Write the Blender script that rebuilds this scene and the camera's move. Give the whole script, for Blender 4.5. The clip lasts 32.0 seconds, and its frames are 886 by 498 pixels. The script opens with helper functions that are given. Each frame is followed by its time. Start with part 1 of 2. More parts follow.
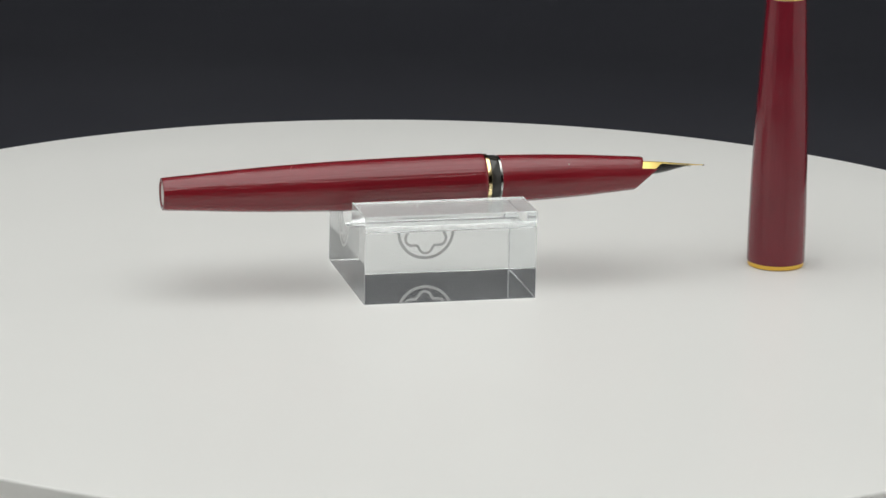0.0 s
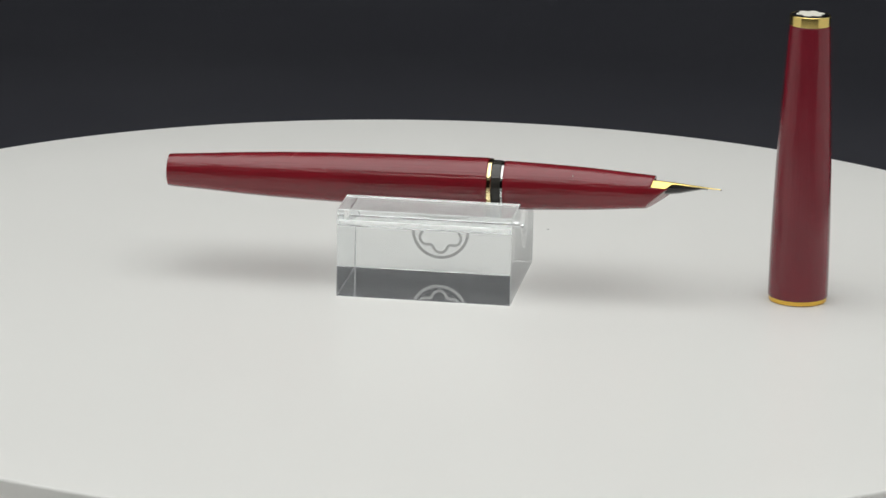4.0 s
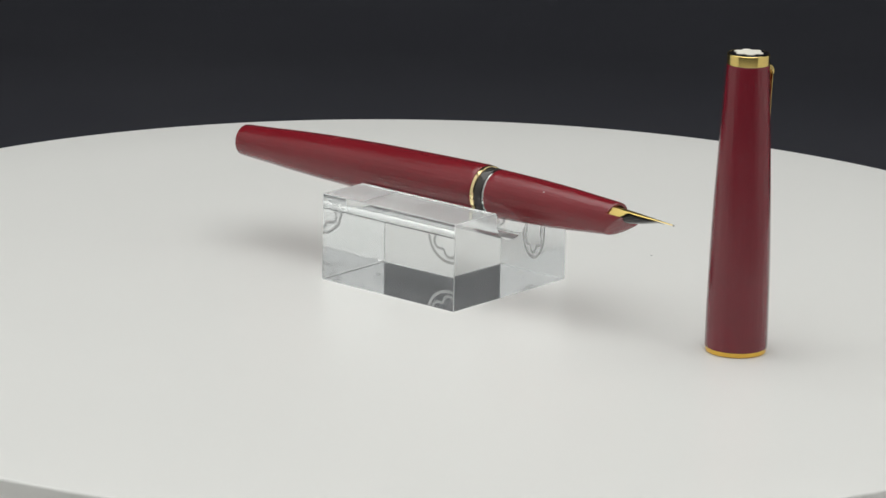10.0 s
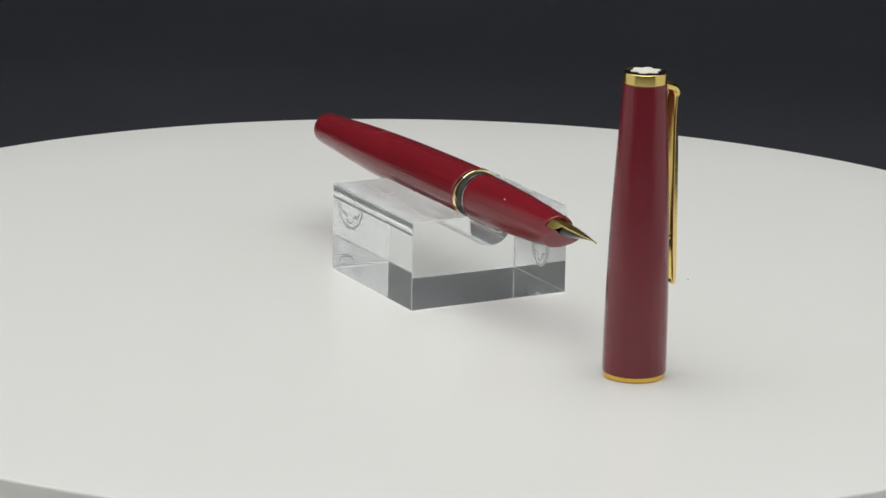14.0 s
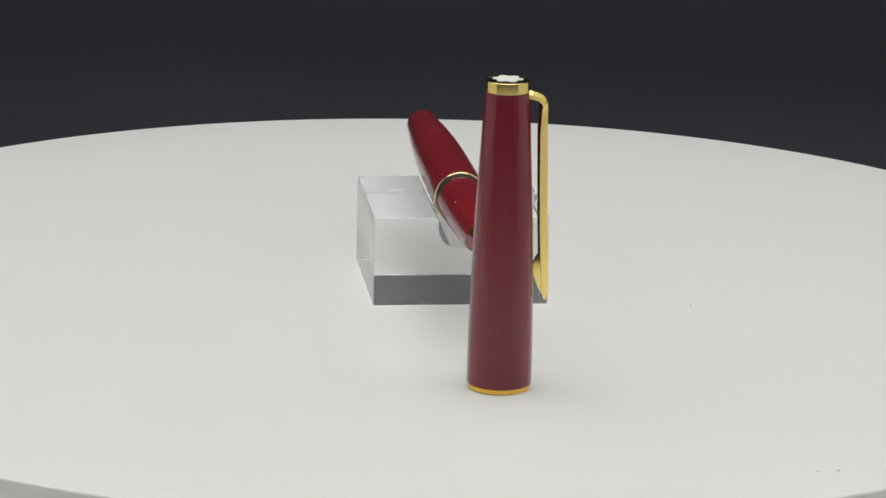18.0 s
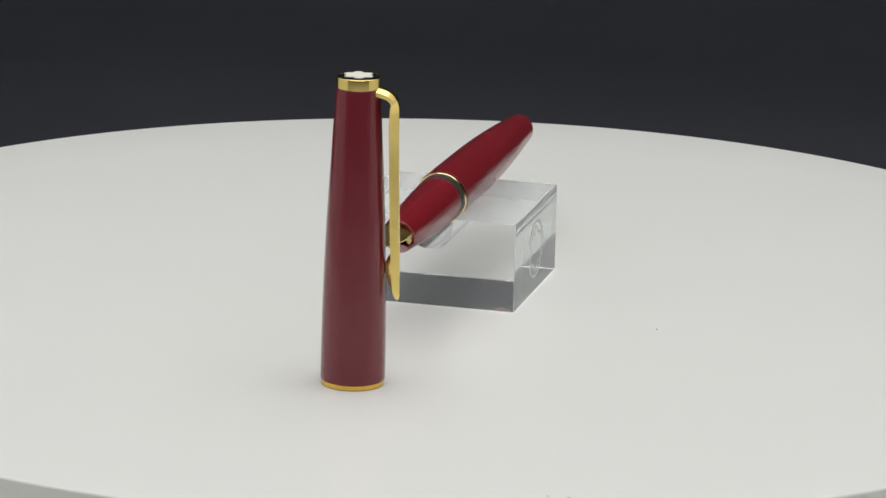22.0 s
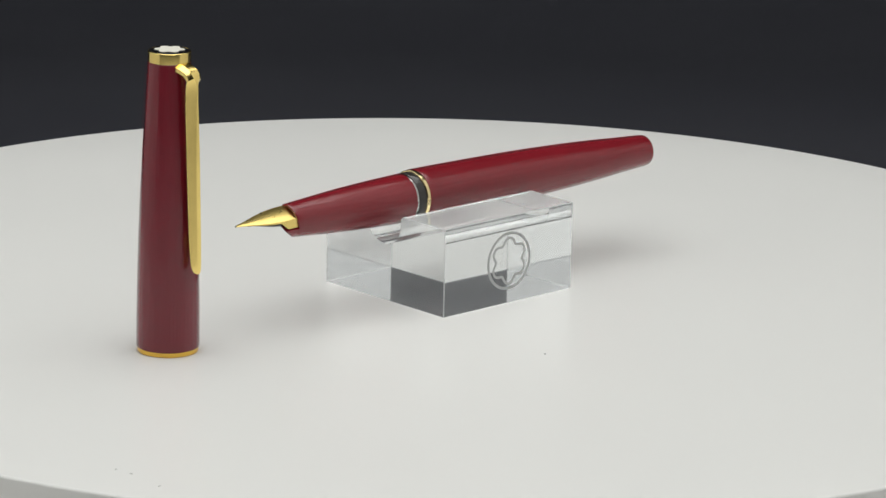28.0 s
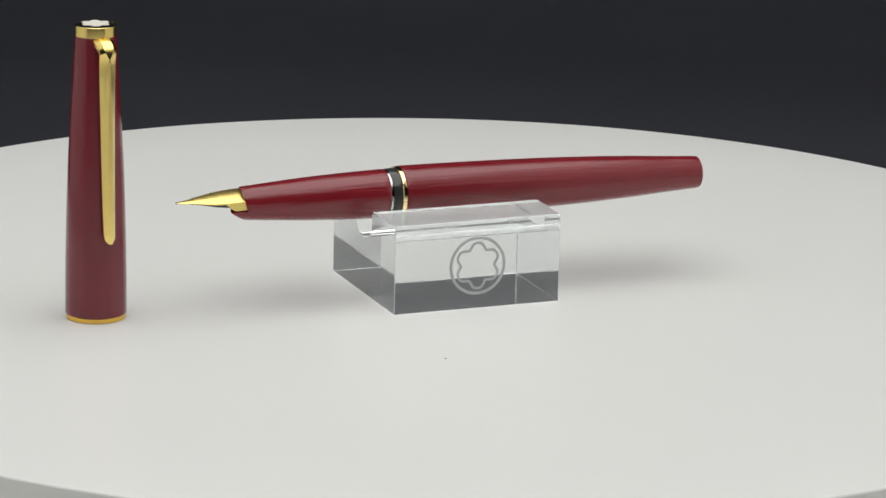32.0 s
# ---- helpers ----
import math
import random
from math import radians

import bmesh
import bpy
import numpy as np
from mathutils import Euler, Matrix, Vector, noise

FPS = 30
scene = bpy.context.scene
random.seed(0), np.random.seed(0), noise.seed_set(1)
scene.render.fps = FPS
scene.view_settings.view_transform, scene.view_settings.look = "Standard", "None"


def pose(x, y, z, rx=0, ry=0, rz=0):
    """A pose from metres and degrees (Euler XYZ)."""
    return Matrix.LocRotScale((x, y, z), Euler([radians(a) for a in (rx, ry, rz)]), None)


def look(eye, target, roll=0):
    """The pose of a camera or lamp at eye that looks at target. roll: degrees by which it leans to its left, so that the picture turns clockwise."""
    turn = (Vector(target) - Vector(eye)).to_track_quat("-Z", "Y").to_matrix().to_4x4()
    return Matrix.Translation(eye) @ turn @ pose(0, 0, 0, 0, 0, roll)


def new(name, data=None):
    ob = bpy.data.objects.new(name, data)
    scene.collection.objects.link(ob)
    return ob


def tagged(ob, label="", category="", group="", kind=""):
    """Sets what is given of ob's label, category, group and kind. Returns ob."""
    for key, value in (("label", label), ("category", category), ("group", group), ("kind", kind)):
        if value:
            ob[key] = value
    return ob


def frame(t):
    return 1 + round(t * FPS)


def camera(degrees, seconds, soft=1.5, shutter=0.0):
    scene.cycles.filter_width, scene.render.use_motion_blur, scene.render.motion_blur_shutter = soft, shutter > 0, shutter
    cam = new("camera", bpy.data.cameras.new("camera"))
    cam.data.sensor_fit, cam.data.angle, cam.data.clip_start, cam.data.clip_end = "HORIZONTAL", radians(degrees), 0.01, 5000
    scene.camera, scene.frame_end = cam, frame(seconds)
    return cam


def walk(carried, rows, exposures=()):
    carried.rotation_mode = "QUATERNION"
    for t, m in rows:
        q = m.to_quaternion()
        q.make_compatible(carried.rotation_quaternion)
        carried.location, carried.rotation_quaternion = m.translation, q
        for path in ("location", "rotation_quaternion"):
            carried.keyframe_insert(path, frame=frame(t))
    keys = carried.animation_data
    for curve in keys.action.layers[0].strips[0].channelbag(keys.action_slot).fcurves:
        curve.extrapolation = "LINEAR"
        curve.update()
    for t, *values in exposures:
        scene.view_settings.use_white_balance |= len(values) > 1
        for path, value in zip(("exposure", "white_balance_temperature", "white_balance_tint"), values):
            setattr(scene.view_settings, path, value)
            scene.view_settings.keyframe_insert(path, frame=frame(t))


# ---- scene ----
SECONDS = 32.0
TURN = -5.358                       # degrees a second, clockwise from above
cam = camera(12.414, SECONDS)
EYE = (0.0, -0.8157, 0.2238)
AIM = (0.00119, -0.0038, 0.00825)
walk(cam, [(0.0, look(EYE, AIM, 1.2135)), (SECONDS, look(EYE, AIM, 1.2135))])

# ---- light ----
world = bpy.data.worlds.new("dark_room")
world.use_nodes = True
world.node_tree.nodes["Background"].inputs[0].default_value = (0.02, 0.02, 0.022, 1)
world.node_tree.nodes["Background"].inputs[1].default_value = 0.3
scene.world = world
scene.view_settings.exposure = 0.0


def panel(name, m, size_x, size_y, power, colour):
    lamp = bpy.data.lights.new(name, "AREA")
    lamp.shape, lamp.size, lamp.size_y, lamp.energy, lamp.color = "RECTANGLE", size_x, size_y, power, colour
    ob = new(name, lamp)
    ob.matrix_basis = m
    return ob


panel("softbox_lamp", pose(0, -0.06, 0.60), 0.64, 0.84, 3.62, (0.995, 1.0, 0.985))
panel("strip_lamp", pose(0, -0.53, 0.595, 12, 0, 0), 0.60, 0.02, 0.36, (0.995, 1.0, 0.985))


# ---- materials ----
def material(name, colour, rough=0.5, metal=0.0, ior=1.5, coat=0.0):
    m = bpy.data.materials.new(name)
    m.use_nodes = True
    b = m.node_tree.nodes["Principled BSDF"]
    b.inputs["Base Color"].default_value = (*colour, 1)
    b.inputs["Roughness"].default_value = rough
    b.inputs["Metallic"].default_value = metal
    b.inputs["IOR"].default_value = ior
    b.inputs["Coat Weight"].default_value = coat
    return m, m.node_tree, b


def noise_tex(nt, scale, detail=3.0, stretch=None):
    co = nt.nodes.new("ShaderNodeTexCoord")
    n = nt.nodes.new("ShaderNodeTexNoise")
    n.inputs["Scale"].default_value, n.inputs["Detail"].default_value = scale, detail
    if stretch:
        mp = nt.nodes.new("ShaderNodeMapping")
        mp.inputs["Scale"].default_value = stretch
        nt.links.new(co.outputs["Object"], mp.inputs[0])
        nt.links.new(mp.outputs[0], n.inputs["Vector"])
    else:
        nt.links.new(co.outputs["Object"], n.inputs["Vector"])
    return n.outputs["Fac"]


def spread(nt, fac, low, high, start=0.3, end=0.7):
    r = nt.nodes.new("ShaderNodeMapRange")
    r.inputs["From Min"].default_value, r.inputs["From Max"].default_value = start, end
    r.inputs["To Min"].default_value, r.inputs["To Max"].default_value = low, high
    nt.links.new(fac, r.inputs["Value"])
    return r.outputs["Result"]


def tint(nt, b, fac, one, two, start=0.3, end=0.7):
    r = nt.nodes.new("ShaderNodeValToRGB")
    r.color_ramp.elements[0].position, r.color_ramp.elements[0].color = start, (*one, 1)
    r.color_ramp.elements[1].position, r.color_ramp.elements[1].color = end, (*two, 1)
    nt.links.new(fac, r.inputs["Fac"])
    nt.links.new(r.outputs["Color"], b.inputs["Base Color"])


def bump(nt, b, fac, strength, distance):
    n = nt.nodes.new("ShaderNodeBump")
    n.inputs["Strength"].default_value, n.inputs["Distance"].default_value = strength, distance
    nt.links.new(fac, n.inputs["Height"])
    nt.links.new(n.outputs["Normal"], b.inputs["Normal"])


def red_plastic(name, grain, colour, smooth, dull, wave):
    """Polished resin with hairline wear along the grain."""
    m, nt, b = material(name, colour, 0.1, ior=1.56)
    tint(nt, b, noise_tex(nt, 90, 4), [0.94 * c for c in colour], [1.06 * c for c in colour])
    fine, broad = noise_tex(nt, 1, 4, grain), noise_tex(nt, 1, 2, [0.3 * g for g in grain])
    both = nt.nodes.new("ShaderNodeMath")
    both.operation = "ADD"
    nt.links.new(spread(nt, fine, 0.0, 0.5, 0.35, 0.65), both.inputs[0])
    nt.links.new(spread(nt, broad, 0.0, 0.5, 0.35, 0.65), both.inputs[1])
    nt.links.new(spread(nt, both.outputs[0], smooth, dull, 0.15, 0.85), b.inputs["Roughness"])
    bump(nt, b, both.outputs[0], 0.8, wave)
    return m


def gold(name, colour, smooth, dull, wave, grain=(260, 260, 260)):
    m, nt, b = material(name, colour, 0.13, 1.0)
    tint(nt, b, noise_tex(nt, 300, 4), [0.97 * c for c in colour], [1.03 * c for c in colour])
    nt.links.new(spread(nt, noise_tex(nt, 500, 3), smooth, dull), b.inputs["Roughness"])
    bump(nt, b, noise_tex(nt, 1, 2, grain), 0.4, wave)
    return m


def white_top():
    m, nt, b = material("white_laminate", (0.80, 0.80, 0.775), 0.38, ior=1.45)
    tint(nt, b, noise_tex(nt, 18, 5), (0.795, 0.796, 0.772), (0.805, 0.806, 0.781))
    nt.links.new(spread(nt, noise_tex(nt, 60, 6), 0.31, 0.33), b.inputs["Roughness"])
    bump(nt, b, noise_tex(nt, 900, 2), 0.03, 0.00001)
    return m


def black_cloth():
    m, nt, b = material("black_felt", (0.022, 0.0235, 0.030), 0.95, ior=1.3)
    tint(nt, b, noise_tex(nt, 9, 6), (0.0305, 0.0315, 0.039), (0.036, 0.037, 0.0445))
    bump(nt, b, noise_tex(nt, 1500, 2), 0.3, 0.0003)
    return m


def acrylic(name, haze, rough=0.0, tone=(0.77, 0.79, 0.81)):
    m = bpy.data.materials.new(name)
    m.use_nodes = True
    nt = m.node_tree
    nt.nodes.remove(nt.nodes["Principled BSDF"])
    g = nt.nodes.new("ShaderNodeBsdfGlass")
    g.inputs["IOR"].default_value, g.inputs["Roughness"].default_value = 1.49, rough
    g.inputs["Color"].default_value = (0.977, 0.986, 0.987, 1)
    d = nt.nodes.new("ShaderNodeBsdfDiffuse")
    d.inputs["Color"].default_value = (*tone, 1)
    mix = nt.nodes.new("ShaderNodeMixShader")
    mix.inputs[0].default_value = haze
    nt.links.new(g.outputs[0], mix.inputs[1])
    nt.links.new(d.outputs[0], mix.inputs[2])
    if rough:                                             # milled faces let light through and scatter it
        t = nt.nodes.new("ShaderNodeBsdfTranslucent")
        both = nt.nodes.new("ShaderNodeAddShader")
        nt.links.new(d.outputs[0], both.inputs[0])
        nt.links.new(t.outputs[0], both.inputs[1])
        d.inputs["Color"].default_value = (0.46, 0.46, 0.47, 1)
        t.inputs["Color"].default_value = (0.52, 0.52, 0.53, 1)
        nt.links.new(both.outputs[0], mix.inputs[2])
    nt.links.new(mix.outputs[0], nt.nodes["Material Output"].inputs["Surface"])
    return m


# Lip ring's gold is deepened: the mouth's inner reflection is put into its colour
GOLD_REFLECT = material("reflection_toned_gold", (0.84, 0.52, 0.10), 0.15, 1.0)[0]
RED = red_plastic("burgundy_resin", (40, 2600, 2600), (0.205, 0.0125, 0.0200), 0.06, 0.20, 0.00007)
RED_CAP = red_plastic("burgundy_cap_resin", (2200, 2200, 30), (0.178, 0.0105, 0.0215), 0.03, 0.11, 0.00006)
GOLD_CLIP = gold("polished_gold_plating", (0.9, 0.69, 0.23), 0.13, 0.22, 0.00007, (900, 900, 45))
GOLD_RING = gold("pale_gold_plating", (0.92, 0.74, 0.40), 0.07, 0.13, 0.00003)
GOLD_NIB = gold("brushed_gold", (0.80, 0.61, 0.20), 0.27, 0.29, 0.000002)
WHITE, FELT, CLEAR = white_top(), black_cloth(), acrylic("clear_acrylic", 0.065)
# Bevelled edges get white mixed in to show as pale lines, foot edges less
CLEAR_EDGE = acrylic("pale_acrylic_edge", 0.6, tone=(0.80, 0.81, 0.81))
CLEAR_FOOT = acrylic("foot_acrylic_edge", 0.2, tone=(0.80, 0.81, 0.81))
CLEAR_GROOVE = acrylic("milled_acrylic", 0.06, 0.02)
SILVER = material("polished_steel", (0.5, 0.5, 0.485), 0.1, 1.0)[0]
SMOKE = material("dark_grey_resin", (0.04, 0.037, 0.033), 0.1)[0]
BLACK = material("black_resin", (0.008, 0.008, 0.009), 0.12)[0]
IVORY = material("ivory_resin", (0.86, 0.84, 0.74), 0.3)[0]
FEED = material("black_ebonite", (0.025, 0.023, 0.022), 0.16)[0]
PALE = material("pale_grey_resin", (0.62, 0.60, 0.57), 0.3)[0]
FROST = material("frosted_engraving", (0.57, 0.57, 0.56), 0.8)[0]
DUST = material("grey_dust", (0.16, 0.16, 0.16), 0.9)[0]
LINT = material("pale_lint", (0.80, 0.76, 0.70), 0.9)[0]
GREY_MARK = material("grey_mark", (0.48, 0.47, 0.46), 0.7)[0]
LINT_GREY = material("grey_lint", (0.67, 0.67, 0.65), 0.9)[0]
HAIRLINE = material("worn_resin", (0.42, 0.16, 0.15), 0.6)[0]
SCRATCH = material("fine_scratch", (0.26, 0.26, 0.27), 0.7)[0]
WHITE_CLOTH = material("white_tent_cloth", (0.86, 0.86, 0.855), 0.9)[0]
DARK_WALL = material("dark_wall_paint", (0.05, 0.05, 0.052), 0.8)[0]
TABLE_TOP = material("white_table_top", (0.80, 0.79, 0.77), 0.6)[0]
GREY_BASE = material("grey_plastic", (0.25, 0.25, 0.25), 0.5)[0]


# ---- mesh helpers ----
def part(name, bm, mat, parent=None, label="", smooth=True, recalc=True):
    if recalc:
        bmesh.ops.recalc_face_normals(bm, faces=bm.faces)
    if smooth is not None:
        for f in bm.faces:
            f.smooth = smooth
    me = bpy.data.meshes.new(name)
    bm.to_mesh(me)
    bm.free()
    me.materials.append(mat)
    ob = new(name, me)
    if parent:
        ob.parent = parent
    if label:
        tagged(ob, label)
    return ob


def sharp(bm, degrees):
    for e in bm.edges:
        if len(e.link_faces) == 2 and e.calc_face_angle(0.0) > radians(degrees):
            e.smooth = False


def box(x0, y0, z0, x1, y1, z1, bevel=0.0):
    bm = bmesh.new()
    bmesh.ops.create_cube(bm, size=1)
    for v in bm.verts:
        v.co = Vector(((x0, x1)[v.co.x > 0], (y0, y1)[v.co.y > 0], (z0, z1)[v.co.z > 0]))
    if bevel:
        bmesh.ops.bevel(bm, geom=bm.edges[:], offset=bevel, segments=3, profile=0.5, affect="EDGES")
    return bm


def lathe(profile, segments=96, axis="z"):
    """Turns a line of (radius, height) round the axis; radius 0 closes it."""
    bm = bmesh.new()
    rings = []
    for r, h in profile:
        if r < 1e-9:
            rings.append([bm.verts.new((0, 0, h) if axis == "z" else (h, 0, 0))])
            continue
        ring = []
        for i in range(segments):
            a = math.tau * i / segments
            c, s = r * math.cos(a), r * math.sin(a)
            ring.append(bm.verts.new((c, s, h) if axis == "z" else (h, c, s)))
        rings.append(ring)
    for one, two in zip(rings, rings[1:]):
        for i in range(segments):
            j = (i + 1) % segments
            if len(one) == 1 and len(two) == 1:
                continue
            if len(one) == 1:
                bm.faces.new((one[0], two[i], two[j]))
            elif len(two) == 1:
                bm.faces.new((one[i], one[j], two[0]))
            else:
                bm.faces.new((one[i], one[j], two[j], two[i]))
    bmesh.ops.recalc_face_normals(bm, faces=bm.faces)
    sharp(bm, 35)
    return bm


def smooth_line(points, steps):
    """A soft curve through (x, value) pairs, as steps + 1 pairs."""
    xs, ys = [p[0] for p in points], [p[1] for p in points]
    slopes = []
    for i in range(len(xs)):
        a, b = max(i - 1, 0), min(i + 1, len(xs) - 1)
        slopes.append((ys[b] - ys[a]) / (xs[b] - xs[a]))
    out = []
    for k in range(steps + 1):
        x = xs[0] + (xs[-1] - xs[0]) * k / steps
        i = max(0, min(len(xs) - 2, sum(x >= v for v in xs) - 1))
        h = xs[i + 1] - xs[i]
        s = (x - xs[i]) / h
        y = (ys[i] * (1 + 2 * s) * (1 - s) ** 2 + slopes[i] * h * s * (1 - s) ** 2
             + ys[i + 1] * s * s * (3 - 2 * s) + slopes[i + 1] * h * s * s * (s - 1))
        out.append((x, y))
    return out


def loft(rings, closed=True, caps=True):
    bm = bmesh.new()
    rows = [[bm.verts.new(p) for p in ring] for ring in rings]
    n = len(rows[0])
    for one, two in zip(rows, rows[1:]):
        for i in range(n if closed else n - 1):
            j = (i + 1) % n
            bm.faces.new((one[i], one[j], two[j], two[i]))
    if caps and closed:
        bm.faces.new(rows[0])
        bm.faces.new(rows[-1][::-1])
    bmesh.ops.recalc_face_normals(bm, faces=bm.faces)
    return bm


def star_line(radius, depth, count=240):
    """A soft six-lobed outline."""
    line = []
    for i in range(count):
        a = math.tau * i / count
        c = math.cos(6 * (a - math.pi / 2))
        lobe = c - 0.16 * math.cos(12 * (a - math.pi / 2))
        line.append((math.cos(a) * (radius + depth * lobe), math.sin(a) * (radius + depth * lobe)))
    return line


def ribbon(line, width, thick, place):
    """A closed flat band along a plane line; place turns (x, y, height) into a point."""
    bm = bmesh.new()
    n = len(line)
    rows = []
    for i in range(n):
        a, b = Vector(line[i - 1]), Vector(line[(i + 1) % n])
        t = (b - a).normalized()
        o = Vector((-t.y, t.x)) * width / 2
        p = Vector(line[i])
        rows.append([bm.verts.new(place(*(p + o * s), h)) for s, h in ((1, 0), (1, thick), (-1, thick), (-1, 0))])
    for i in range(n):
        one, two = rows[i], rows[(i + 1) % n]
        for k in range(4):
            m = (k + 1) % 4
            bm.faces.new((one[k], one[m], two[m], two[k]))
    return bm


def slab(line, thick, place):
    bm = bmesh.new()
    low = [bm.verts.new(place(x, y, 0)) for x, y in line]
    top = [bm.verts.new(place(x, y, thick)) for x, y in line]
    mid = bm.verts.new(place(0, 0, thick))
    n = len(line)
    bm.faces.new(low[::-1])
    for i in range(n):
        j = (i + 1) % n
        bm.faces.new((low[i], low[j], top[j], top[i]))
        bm.faces.new((top[i], top[j], mid))
    return bm


def thing(name, label, category, group=""):
    return tagged(new(name), label, category, group)


MM = 0.001

# ---- the setting ----
FLOOR = -0.052


def backdrop():
    """Black cloth that lies on the table and sweeps up behind the turntable."""
    line = [(0.17, FLOOR), (0.46, FLOOR)]
    for i in range(1, 17):
        a = math.pi / 2 * i / 16
        line.append((0.46 + 0.20 * math.sin(a), FLOOR + 0.20 * (1 - math.cos(a))))
    line.append((0.66, 0.70))
    rings = []
    for x in np.linspace(-1.0, 1.0, 41):
        wave = 0.0012 * math.sin(x * 31) + 0.0008 * math.sin(x * 57 + 1)
        rings.append([(x, y + wave * (y > 0.47), z) for y, z in line] + [(x, y + 0.003 + wave * (y > 0.47), z - 0.003) for y, z in line[::-1]])
    ob = part("backdrop", loft(rings), FELT)
    tagged(ob, "black felt sweep curving up behind the turntable", "backdrop", kind="structure")


backdrop()
tagged(part("wall_left", box(-0.375, -0.32, FLOOR - 0.006, -0.36, 0.19, 0.64), WHITE_CLOTH, smooth=False), "white cloth side of the light tent", "wall", kind="structure")
tagged(part("wall_right", box(0.36, -0.32, FLOOR - 0.006, 0.375, 0.19, 0.64), WHITE_CLOTH, smooth=False), "white cloth side of the light tent", "wall", kind="structure")
tagged(part("ceiling", box(-0.60, -1.0, 0.64, 0.60, 0.50, 0.655), WHITE_CLOTH, smooth=False), "white cloth roof of the light tent", "ceiling", kind="structure")
tagged(part("floor", box(-1.6, -2.0, FLOOR - 0.04, 1.6, 1.2, FLOOR - 0.006), TABLE_TOP, smooth=False), "white table top under the black cloth", "floor", kind="structure")
for name, b in (("wall_north", (-1.6, 1.2, -0.1, 1.6, 1.25, 1.8)), ("wall_south", (-1.6, -2.05, -0.1, 1.6, -2.0, 1.8)),
                ("wall_east", (1.6, -2.05, -0.1, 1.65, 1.25, 1.8)), ("wall_west", (-1.65, -2.05, -0.1, -1.6, 1.25, 1.8)),
                ("ceiling_room", (-1.65, -2.05, 1.8, 1.65, 1.25, 1.85))):
    tagged(part(name, box(*b), DARK_WALL, smooth=False), "dark painted wall of the room", "wall", kind="structure")


# ---- turntable ----
def turntable():
    top = thing("turntable", "round white laminate display turntable", "turntable")
    radius, thick, soft = 0.1526, 0.018, 0.0006
    line = [(0, 0)] + [(r, 0) for r in (0.03, 0.08, 0.13)]
    for i in range(9):
        a = math.pi / 2 * i / 8
        line.append((radius - soft + soft * math.sin(a), -soft + soft * math.cos(a)))
    line += [(radius, -thick + 0.001), (radius - 0.001, -thick), (0, -thick)]
    part("platter", lathe(line, 256), WHITE, top)
    part("base", lathe([(0, -thick), (0.10, -thick), (0.105, -thick - 0.004), (0.105, FLOOR + 0.001), (0.10, FLOOR), (0, FLOOR)], 96), GREY_BASE, top, "grey plastic base")
    return top


TABLE = turntable()


# ---- acrylic stand ----
LONG, DEEP, HIGH = 0.0360, 0.0358, 0.0184


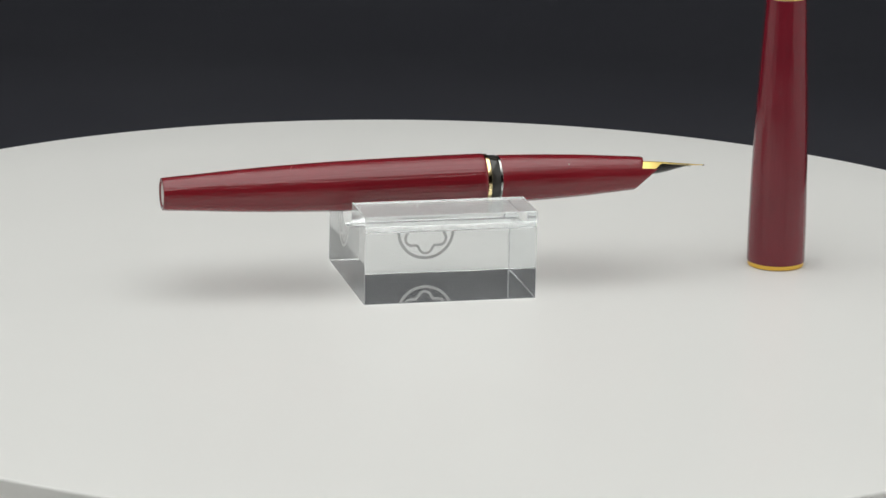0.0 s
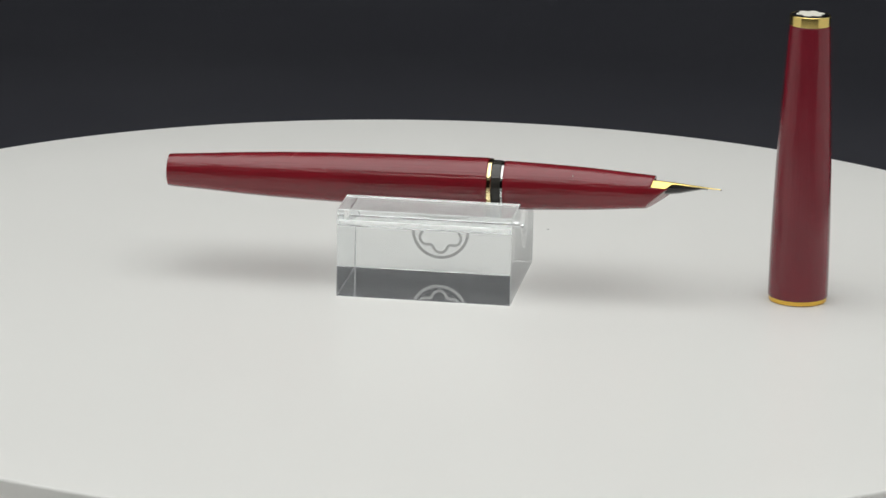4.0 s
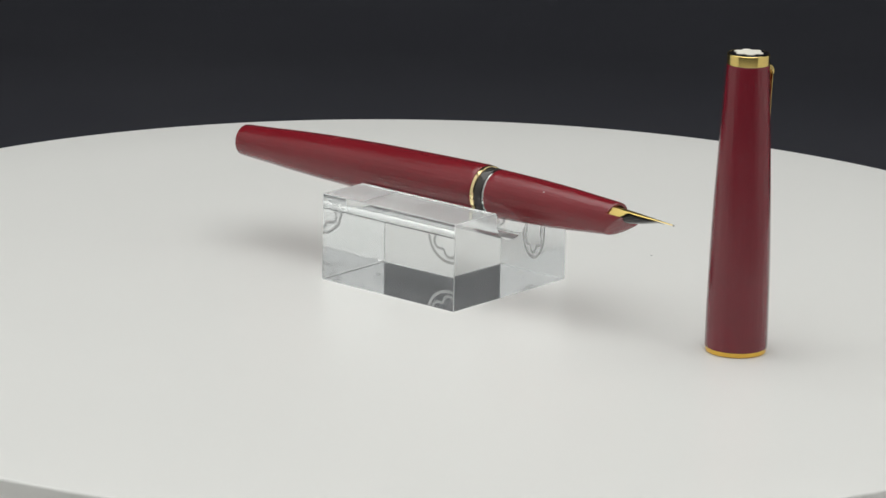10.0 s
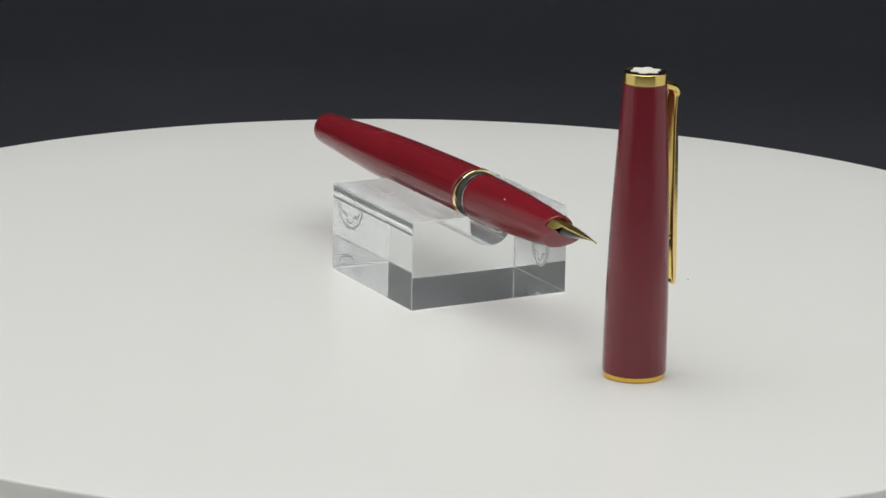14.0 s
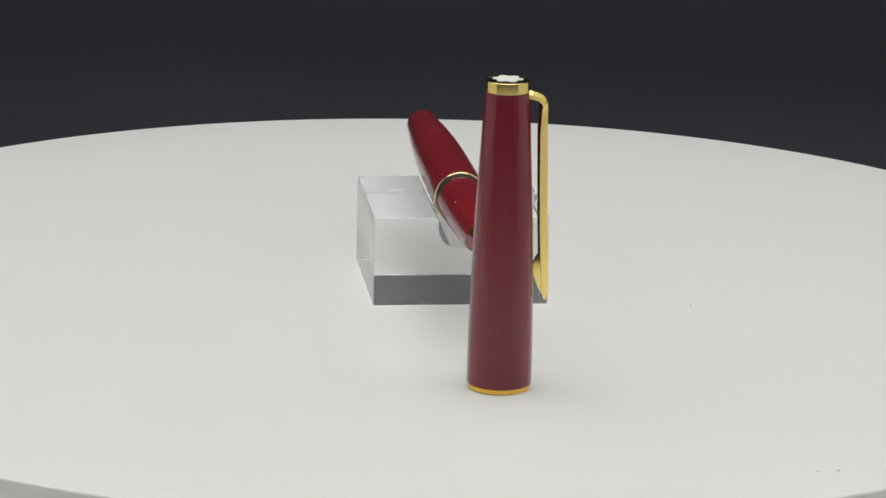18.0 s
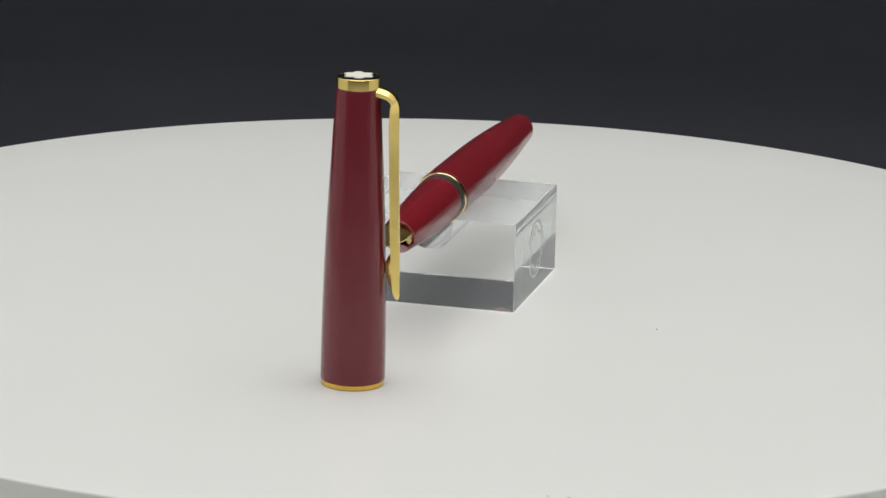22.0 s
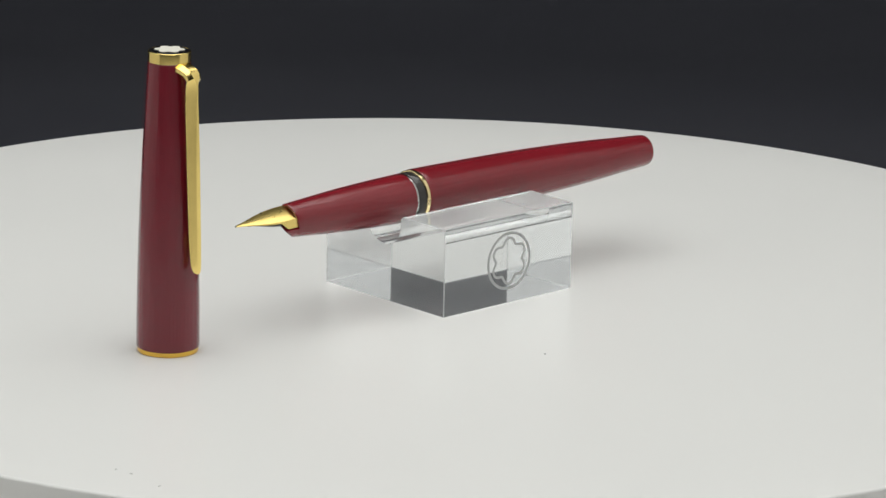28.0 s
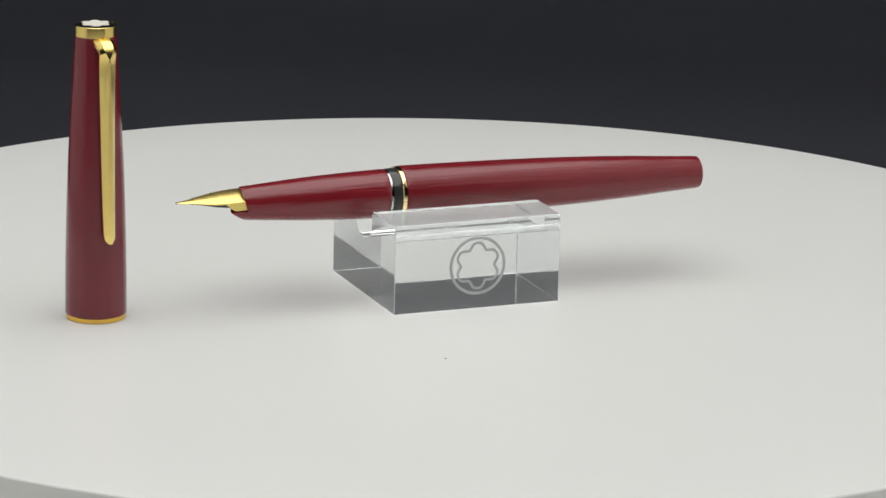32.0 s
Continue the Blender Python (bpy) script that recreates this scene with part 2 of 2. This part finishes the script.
def stand():
    top = thing("pen_stand", "clear acrylic block pen stand with a groove", "pen stand")
    half, lip = 0.00475, 0.0008
    side = []                                             # right half of the groove, from the lip down
    for i in range(5):
        a = math.pi / 2 * i / 4
        side.append((half + lip - lip * math.sin(a), HIGH - lip + lip * math.cos(a)))
    for i in range(16):                                   # straight upper walls, round bottom
        a = math.pi / 2 * i / 15.6
        side.append((half * math.cos(a) ** 0.9, HIGH - 0.0019 - 0.0046 * math.sin(a) ** 0.9))
    w = DEEP / 2
    outline = [(w, 0), (w, HIGH)] + side + [(-y, z) for y, z in side[::-1]] + [(-w, HIGH), (-w, 0)]
    bm = bmesh.new()
    rings = [[bm.verts.new((x, y, z)) for y, z in outline] for x in (-LONG / 2, LONG / 2)]
    n = len(outline)
    for i in range(n):
        j = (i + 1) % n
        f = bm.faces.new((rings[0][i], rings[0][j], rings[1][j], rings[1][i]))
        f.smooth = 2 <= i <= n - 4
        f.material_index = 2 if 2 <= i <= n - 4 else 0
    bm.faces.new(rings[0])
    bm.faces.new(rings[1][::-1])
    bmesh.ops.recalc_face_normals(bm, faces=bm.faces)
    keen = [e for e in bm.edges if e.calc_face_angle(0.0) > radians(60) and not any(f.material_index == 2 for f in e.link_faces)]
    cut = bmesh.ops.bevel(bm, geom=keen, offset=0.00016, segments=2, profile=0.5, affect="EDGES")
    for f in cut["faces"]:
        f.material_index = 1 if f.calc_center_median().z > 0.0005 else 3
    for v in bm.verts:
        v.co.z += 0.00006
    sharp(bm, 30)
    block = part("block", bm, CLEAR, top, smooth=None)
    block.data.materials.append(CLEAR_EDGE)
    block.data.materials.append(CLEAR_GROOVE)
    block.data.materials.append(CLEAR_FOOT)
    block.visible_shadow = False

    def on_face(x, y, h):
        return Vector((-x, w - 0.00009 + h, 0.0090 + y))

    ring = [(0.0058 * math.cos(math.tau * i / 160), 0.0058 * math.sin(math.tau * i / 160)) for i in range(160)]
    part("engraved_ring", ribbon(ring, 0.00062, 0.00003, on_face), FROST, top, "frosted ring engraved in the side", smooth=False)
    part("engraved_star", ribbon(star_line(0.0043, 0.00055), 0.00055, 0.00003, on_face), FROST, top, "frosted soft star outline engraved in the side", smooth=False)
    # thin uneven grey marks laid on the top face
    for x, y, length, turn in ((4.7, 11.2, 1.5, 10), (12.5, -10.6, 1.2, -15), (-9.0, 12.5, 0.9, 40), (-5.6, -11.0, 2.2, 86)):
        line = [(0.5 * length * math.cos(math.tau * i / 18) * (1 + 0.25 * math.sin(3.1 * i)) * MM, 0.16 * math.sin(math.tau * i / 18) * (1 + 0.3 * math.cos(2.3 * i)) * MM) for i in range(18)]
        turned = pose(x * MM, y * MM, HIGH + 0.00005, 0, 0, turn)
        part("top_mark", slab(line, 0.00002, lambda a, b, h: turned @ Vector((a, b, h))), GREY_MARK, top, "faint grey mark on the top", smooth=False)
    chance = random.Random(7)
    for i in range(9):
        x, y = chance.uniform(-15, 15), chance.uniform(-15.5, 15.5)
        length, turn = chance.uniform(0.3, 1.6), chance.choice((0, 90, 90)) + chance.uniform(-10, 10)
        line = [(-0.5 * length + length * k / 6, 0.12 * math.sin(1.7 * k + i)) for k in range(7)]
        rings = [[(px * MM, (py + dy) * MM, dz) for dy, dz in ((-0.035, 0), (0.035, 0), (0.02, 0.00006), (-0.02, 0.00006))] for px, py in line]
        part("scuff", loft(rings), SCRATCH, top, "fine pale scuff under the block", smooth=False).matrix_basis = pose(x * MM, y * MM, 0.00022, 0, 0, turn)
    return top


STAND = stand()


# ---- fountain pen: along x from tail to tip, axis at z = 0 ----
TAIL = -0.0568


def pen():
    top = thing("fountain_pen", "burgundy resin fountain pen without its cap, gold nib", "pen")
    shape = smooth_line([(0, 3.36), (7.6, 3.80), (13.4, 4.2), (19.3, 4.53), (25.1, 4.80), (36.8, 5.18), (48.5, 5.37), (60, 5.47), (67.2, 5.48)], 60)
    line = [(0, 0.35), (2.55, 0.35), (2.6, 0.30), (2.65, 0.0), (3.16, 0.0), (3.30, 0.06)]
    line += [(r, u) for u, r in shape if u > 0.15] + [(5.42, 67.35), (4.9, 67.4), (0, 67.4)]
    part("barrel", lathe([(r * MM, TAIL + u * MM) for r, u in line], 96, "x"), RED, top)
    part("end_disc", lathe([(r * MM, TAIL + u * MM) for r, u in ((0, 0.22), (2.2, 0.24), (2.5, 0.32), (2.5, 0.4), (0, 0.4))], 64, "x"), PALE, top, "pale disc set in the barrel's end")
    part("gold_ring", lathe([(r * MM, TAIL + u * MM) for r, u in ((4.5, 67.4), (5.3, 67.4), (5.4, 67.5), (5.41, 67.9), (5.38, 68.2), (5.26, 68.3), (4.5, 68.3))], 96, "x"), GOLD_RING, top, "thin gold ring")
    part("dark_collar", lathe([(r * MM, TAIL + u * MM) for r, u in ((0, 68.2), (5.02, 68.28), (5.1, 68.4), (5.06, 70.1), (5.0, 70.2), (0, 70.2))], 96, "x"), SMOKE, top, "dark grey collar")
    part("silver_ring", lathe([(r * MM, TAIL + u * MM) for r, u in ((4.5, 70.2), (4.86, 70.2), (4.93, 70.27), (4.93, 70.6), (4.9, 70.72), (4.5, 70.72))], 96, "x"), SILVER, top, "thin bright metal ring")

    # grip with a slanted lower lip and a notch for the nib
    grip = smooth_line([(70.7, 5.03), (77.7, 4.83), (83.5, 4.60), (89.4, 4.29), (95.2, 3.86), (101.7, 3.38), (105.5, 3.1)], 200)

    def radius(u):
        return float(np.interp(u, [g[0] for g in grip], [g[1] for g in grip]))

    angles = [math.tau * i / 144 for i in range(144)]
    ends = []
    for a in angles:
        u = 102.0
        for _ in range(8):
            v = radius(u) * math.sin(a)
            u = 101.0 + 0.28 * v if v > 0.25 else min(104.9, 100.2 + (v + 3.4) * 1.24)
        ends.append(u)
    stations = [0.0, 0.012] + [i / 28 for i in range(1, 28)] + [0.985, 0.996]
    rings = []
    for s in stations:
        ring = []
        for a, end in zip(angles, ends):
            u = 70.7 + (end - 70.7) * s
            r = radius(u) - (0.08 if s == 0 else 0) - (0.05 if s > 0.99 else 0)
            ring.append((TAIL + u * MM, r * math.cos(a) * MM, r * math.sin(a) * MM))
        rings.append(ring)
    for inner, back in ((0.0, 0.0), (0.5, 0.1), (0.5, 3.0)):
        ring = []
        for a, end in zip(angles, ends):
            r = radius(end) - 0.12
            y, z = r * math.cos(a), r * math.sin(a)
            u = end
            if inner:
                if z > 0.25:
                    y, z = y * 0.84, z * 0.84
                else:
                    y, z = y * 0.66, max(-0.2, z * 0.8)
                    u = min(104.9, 100.2 + (z + 3.4) * 1.24)
            ring.append((TAIL + (u - back) * MM, y * MM, z * MM))
        rings.append(ring)
    bm = loft(rings)
    sharp(bm, 40)
    part("grip_section", bm, RED, top, "tapered burgundy grip with a slanted lip")

    # nib: a folded gold plate
    crown = smooth_line([(98, 2.3), (101.6, 2.38), (105, 2.14), (109, 1.75), (112, 1.45), (115.3, 1.12)], 60)
    width = smooth_line([(98, 2.45), (101.6, 2.5), (104, 2.48), (106.5, 2.28), (109, 1.78), (112, 0.95), (114.6, 0.30), (115.3, 0.20)], 60)
    rings = []
    for (u, c), (_, w) in zip(crown, width):
        fold = min(1, max(0, (u - 103.4) / 2.5))
        wing = 1.9 - 1.65 * fold * fold * (3 - 2 * fold) if u < 105.9 else max(0.14, 0.27 * w / 2.45)
        shoulder = c - 0.15 * w
        top_line = [(-w, shoulder), (-w * 0.95, c - 0.115 * w), (-w * 0.6, c - 0.045 * w), (-w * 0.3, c - 0.01 * w), (0, c)]
        top_line += [(-y, z) for y, z in top_line[-2::-1]]
        near = [(-w - 0.32 * wing, shoulder - 0.9 * wing), (-w - 0.15 * wing, shoulder - 0.42 * wing)]
        far = [(w + 0.13 * wing, shoulder - 0.42 * wing), (w + 0.28 * wing, shoulder - 0.9 * wing)]
        outer = near + top_line + far
        t = min(0.24, 0.45 * w)
        inner = [(y * (1 - t / w), z - t * (0.9 if abs(y) < 0.95 * w else 0)) for y, z in outer[::-1]]
        rings.append([(TAIL + u * MM, y * MM, z * MM) for y, z in outer + inner])
    bm = loft(rings)
    sharp(bm, 13)
    nib = part("nib", bm, GOLD_NIB, top, "gold nib with folded sides")
    bm = bmesh.new()
    bmesh.ops.create_uvsphere(bm, u_segments=20, v_segments=12, radius=0.23 * MM)
    bm.transform(Matrix.Translation((TAIL + 115.3 * MM, 0, 1.0 * MM)))
    part("tip", bm, SILVER, nib, "rounded metal writing tip")
    slit = [(106.5 + 8.6 * i / 12) for i in range(13)]
    rings = []
    for u in slit:
        c = float(np.interp(u, [q[0] for q in crown], [q[1] for q in crown]))
        rings.append([(TAIL + u * MM, y * MM, (c + z) * MM) for y, z in ((-0.035, 0.012), (0.035, 0.012), (0.035, -0.05), (-0.035, -0.05))])
    part("slit", loft(rings), FEED, nib, "fine dark slit", smooth=False)

    # feed under the nib
    rings = []
    for i in range(25):
        s = i / 24
        u = 98 + 14.6 * s
        c = float(np.interp(u, [q[0] for q in crown], [q[1] for q in crown]))
        w = float(np.interp(u, [q[0] for q in width], [q[1] for q in width])) * 0.8
        low = float(np.interp(u, [98, 104.5, 107, 110, 112.6], [-0.5, -0.4, -0.05, 0.6, 1.15]))
        ring = []
        for k in range(24):
            a = math.tau * k / 24
            y = w * math.cos(a)
            z = c - 0.4 - 0.12 * abs(y)
            if math.sin(a) < 0:
                z += (min(low, z - 0.05) - z) * abs(math.sin(a)) ** 0.6
            ring.append((TAIL + u * MM, y * MM, z * MM))
        rings.append(ring)
    part("feed", loft(rings), FEED, top, "black ink feed")
    for ob in top.children:
        if ob.name in ("grip_section", "nib", "feed"):
            ob.matrix_basis = pose(0, 0, 0, -24 if ob.name == "grip_section" else -20, 0, 0)
    bm = bmesh.new()
    bmesh.ops.create_icosphere(bm, subdivisions=1, radius=0.16 * MM)
    a = radians(46)
    bm.transform(Matrix.Translation((TAIL + 85.1 * MM, -4.57 * MM * math.cos(a), 4.57 * MM * math.sin(a))))
    part("lint", bm, LINT, top, "tiny pale fleck")
    rings = []
    for i in range(13):                                   # hairline across the barrel's back
        a, u = radians(62 + 40 * i / 12), 26.2 + 1.5 * i / 12
        wide = 0.05 * math.sin(math.pi * (i + 0.6) / 13.2)
        r = float(np.interp(u, [q[0] for q in shape], [q[1] for q in shape]))
        rings.append([(TAIL + (u + du) * MM, -(r + dr) * math.cos(a) * MM, (r + dr) * math.sin(a) * MM) for du, dr in ((-wide, -0.02), (wide, -0.02), (wide * 0.7, 0.012), (-wide * 0.7, 0.012))])
    part("scratch", loft(rings), HAIRLINE, top, "fine pale scratch across the barrel")
    return top


PEN = pen()


# ---- cap: stands on its mouth, axis along z ----
def cap():
    top = thing("pen_cap", "burgundy resin pen cap standing upright, gold trim", "pen cap")
    shape = smooth_line([(1.2, 6.15), (9.7, 6.10), (20.4, 5.90), (31, 5.56), (36.5, 5.30), (41.9, 5.04), (47.2, 4.75), (52.6, 4.46), (57.5, 4.2)], 70)
    line = [(5.3, 0.95), (5.94, 0.95), (6.10, 1.04)] + [(r, z) for z, r in shape] + [(4.12, 57.6), (3.4, 57.6)]
    part("cap_body", lathe([(r * MM, z * MM) for r, z in line], 128), RED_CAP, top)
    part("lip_ring", lathe([(r * MM, z * MM) for r, z in ((5.25, 0.1), (5.35, 0.0), (5.76, 0.0), (5.93, 0.1), (5.99, 0.35), (5.96, 0.95), (5.25, 0.95), (5.25, 0.1))], 128), GOLD_REFLECT, top, "gold ring round the mouth")
    part("top_band", lathe([(r * MM, z * MM) for r, z in ((3.3, 57.6), (4.13, 57.6), (4.17, 57.65), (4.17, 57.7), (4.17, 59.48), (4.16, 59.57), (4.12, 59.66), (4.05, 59.72), (3.96, 59.74), (3.88, 59.71), (3.84, 59.64), (3.8, 59.5), (3.3, 59.5))], 128), GOLD_CLIP, top, "gold band at the crown")
    disc = part("crown_disc", lathe([(r * MM, z * MM) for r, z in ((0, 59.3), (3.82, 59.3), (3.8, 59.66), (3.62, 59.78), (2.8, 59.84), (0, 59.86))], 96), BLACK, top, "glossy black crown")
    part("crown_star", slab(star_line(2.62 * MM, 0.36 * MM, 120), 0.12 * MM, lambda x, y, h: Vector((x, y, 59.84 * MM + h))), IVORY, disc, "ivory soft star inlay", smooth=False)

    # clip along +x: (radius, height) of its ridge, half width, ridge share, drop to the edges, lean
    rows = [((3.5, 57.95), 2.0, 0.5, 1.3, 68), ((4.4, 57.78), 2.05, 0.52, 1.35, 66), ((5.5, 57.45), 1.98, 0.5, 1.35, 60), ((6.55, 56.95), 1.82, 0.55, 1.25, 54),
            ((7.22, 56.2), 1.72, 0.58, 1.15, 48), ((7.58, 55.5), 1.68, 0.45, 1.15, 38), ((7.83, 54.3), 1.68, 0.08, 1.3, 3), ((7.85, 53), 1.68, 0.07, 1.4, 2), ((7.87, 50), 1.63, 0.13, 1.5, 2), ((8.08, 42), 1.52, 0.28, 1.5, 1.5),
            ((8.33, 32), 1.4, 0.36, 1.45, 1.5), ((8.57, 24), 1.3, 0.38, 1.35, 1.5), ((8.7, 18.9), 1.2, 0.38, 1.1, 0), ((8.66, 17.7), 1.05, 0.4, 0.8, -10), ((8.45, 17.0), 0.7, 0.5, 0.5, -30)]
    rings = []
    for (r, z), w, ridge, drop, lean in rows:
        a = radians(lean)
        nx, nz = math.cos(a), math.sin(a)
        q = min(1, max(0, (z - 54.9) / 0.8))               # the bend has upright cheeks, the blade below is a ridge
        half = [(w, drop), (w * (ridge + (1 - ridge) * (0.9 + 0.1 * q)), drop * (0.9 - 0.4 * q)), (w * ridge, 0)]
        edge = [(-w, drop + 0.12)] + [(-y, d) for y, d in half] + half[::-1] + [(w, drop + 0.12)]
        edge += [(w - 0.3, drop + 0.14), (0.5 * w * ridge + 0.3, 0.6), (-0.5 * w * ridge - 0.3, 0.6), (0.3 - w, drop + 0.14)]    # folded sheet, hollow inside
        rings.append([((r - nx * d) * MM, y * MM, (z - nz * d) * MM) for y, d in edge])
    bm = loft(rings)
    sharp(bm, 24)
    clip = part("clip", bm, GOLD_CLIP, top, "long gold clip")
    rings = []
    for z, inner, outer, w in ((26.6, 7.2, 7.5, 0.7), (25.2, 6.35, 7.55, 0.85), (23.9, 5.82, 7.6, 0.9), (22.2, 5.95, 7.65, 0.9), (19.6, 6.9, 7.75, 0.8), (18.3, 7.5, 7.8, 0.65)):
        rings.append([(inner * MM, -w * MM * 0.6, z * MM), (inner * MM, w * MM * 0.6, z * MM), (outer * MM, w * MM, z * MM), (outer * MM, -w * MM, z * MM)])
    bm = loft(rings)
    sharp(bm, 35)
    part("clip_foot", bm, GOLD_CLIP, clip, "gold tongue under the clip's end")
    for ob in (clip,):
        ob.matrix_basis = pose(0, 0, 0, 0, 0, 107.2)
    return top


CAP = cap()

# ---- dust ----
DUST_HOMES = []


def speck(x, y, length, width, turn, mat, label):
    """A crumb of dust: a small uneven lump lying on the platter."""
    bm = bmesh.new()
    bmesh.ops.create_icosphere(bm, subdivisions=2, radius=1)
    for v in bm.verts:
        k = 1 + 0.35 * noise.noise(v.co * 1.7 + Vector((x, y, 0)) * 900)
        v.co = Vector((v.co.x * k * length / 2, v.co.y * k * width / 2, (v.co.z * k + 0.9) * width / 6))
    ob = part("dust_speck", bm, mat)
    DUST_HOMES.append((tagged(ob, label, "dust", "dust on the turntable"), pose(x, y, 0, 0, 0, turn)))


speck(0.00545, 0.05440, 0.00055, 0.00034, 20, DUST, "small dark dust speck on the white turntable")
speck(0.1117, 0.0834, 0.0009, 0.0004, 60, LINT_GREY, "pale grey dust fleck on the white turntable")
speck(0.1104, 0.0869, 0.0008, 0.0005, 110, LINT_GREY, "pale grey dust fleck on the white turntable")
speck(0.1089, 0.0953, 0.0007, 0.0004, 15, LINT_GREY, "pale grey dust fleck on the white turntable")


# ---- the turning ----
def motions():
    times = [float(t) for t in range(33)]
    homes = ((STAND, pose(-0.00124, 0.00270, 0, 0, 0, 13.2)),
             (PEN, pose(-0.00124, 0.00300, 0.02075, 0, -0.46, 13.55)),
             (CAP, pose(0.07190, 0.02041, 0.00003, 0, 0, 15) @ pose(0, 0, 0, -0.3, 0, -15)))
    for ob, home in homes:
        walk(ob, [(t, pose(0, 0, 0, 0, 0, TURN * t) @ home) for t in times])
    rows = []
    for t in times:
        a = radians(TURN * t)
        rows.append((t, pose(-0.0005 + 0.0009 * math.sin(a), -0.0021 - 0.0009 * math.cos(a), 0, 0, 0, TURN * t)))
    walk(TABLE, rows)
    for ob, home in DUST_HOMES:
        walk(ob, [(t, m @ home) for t, m in rows])


motions()
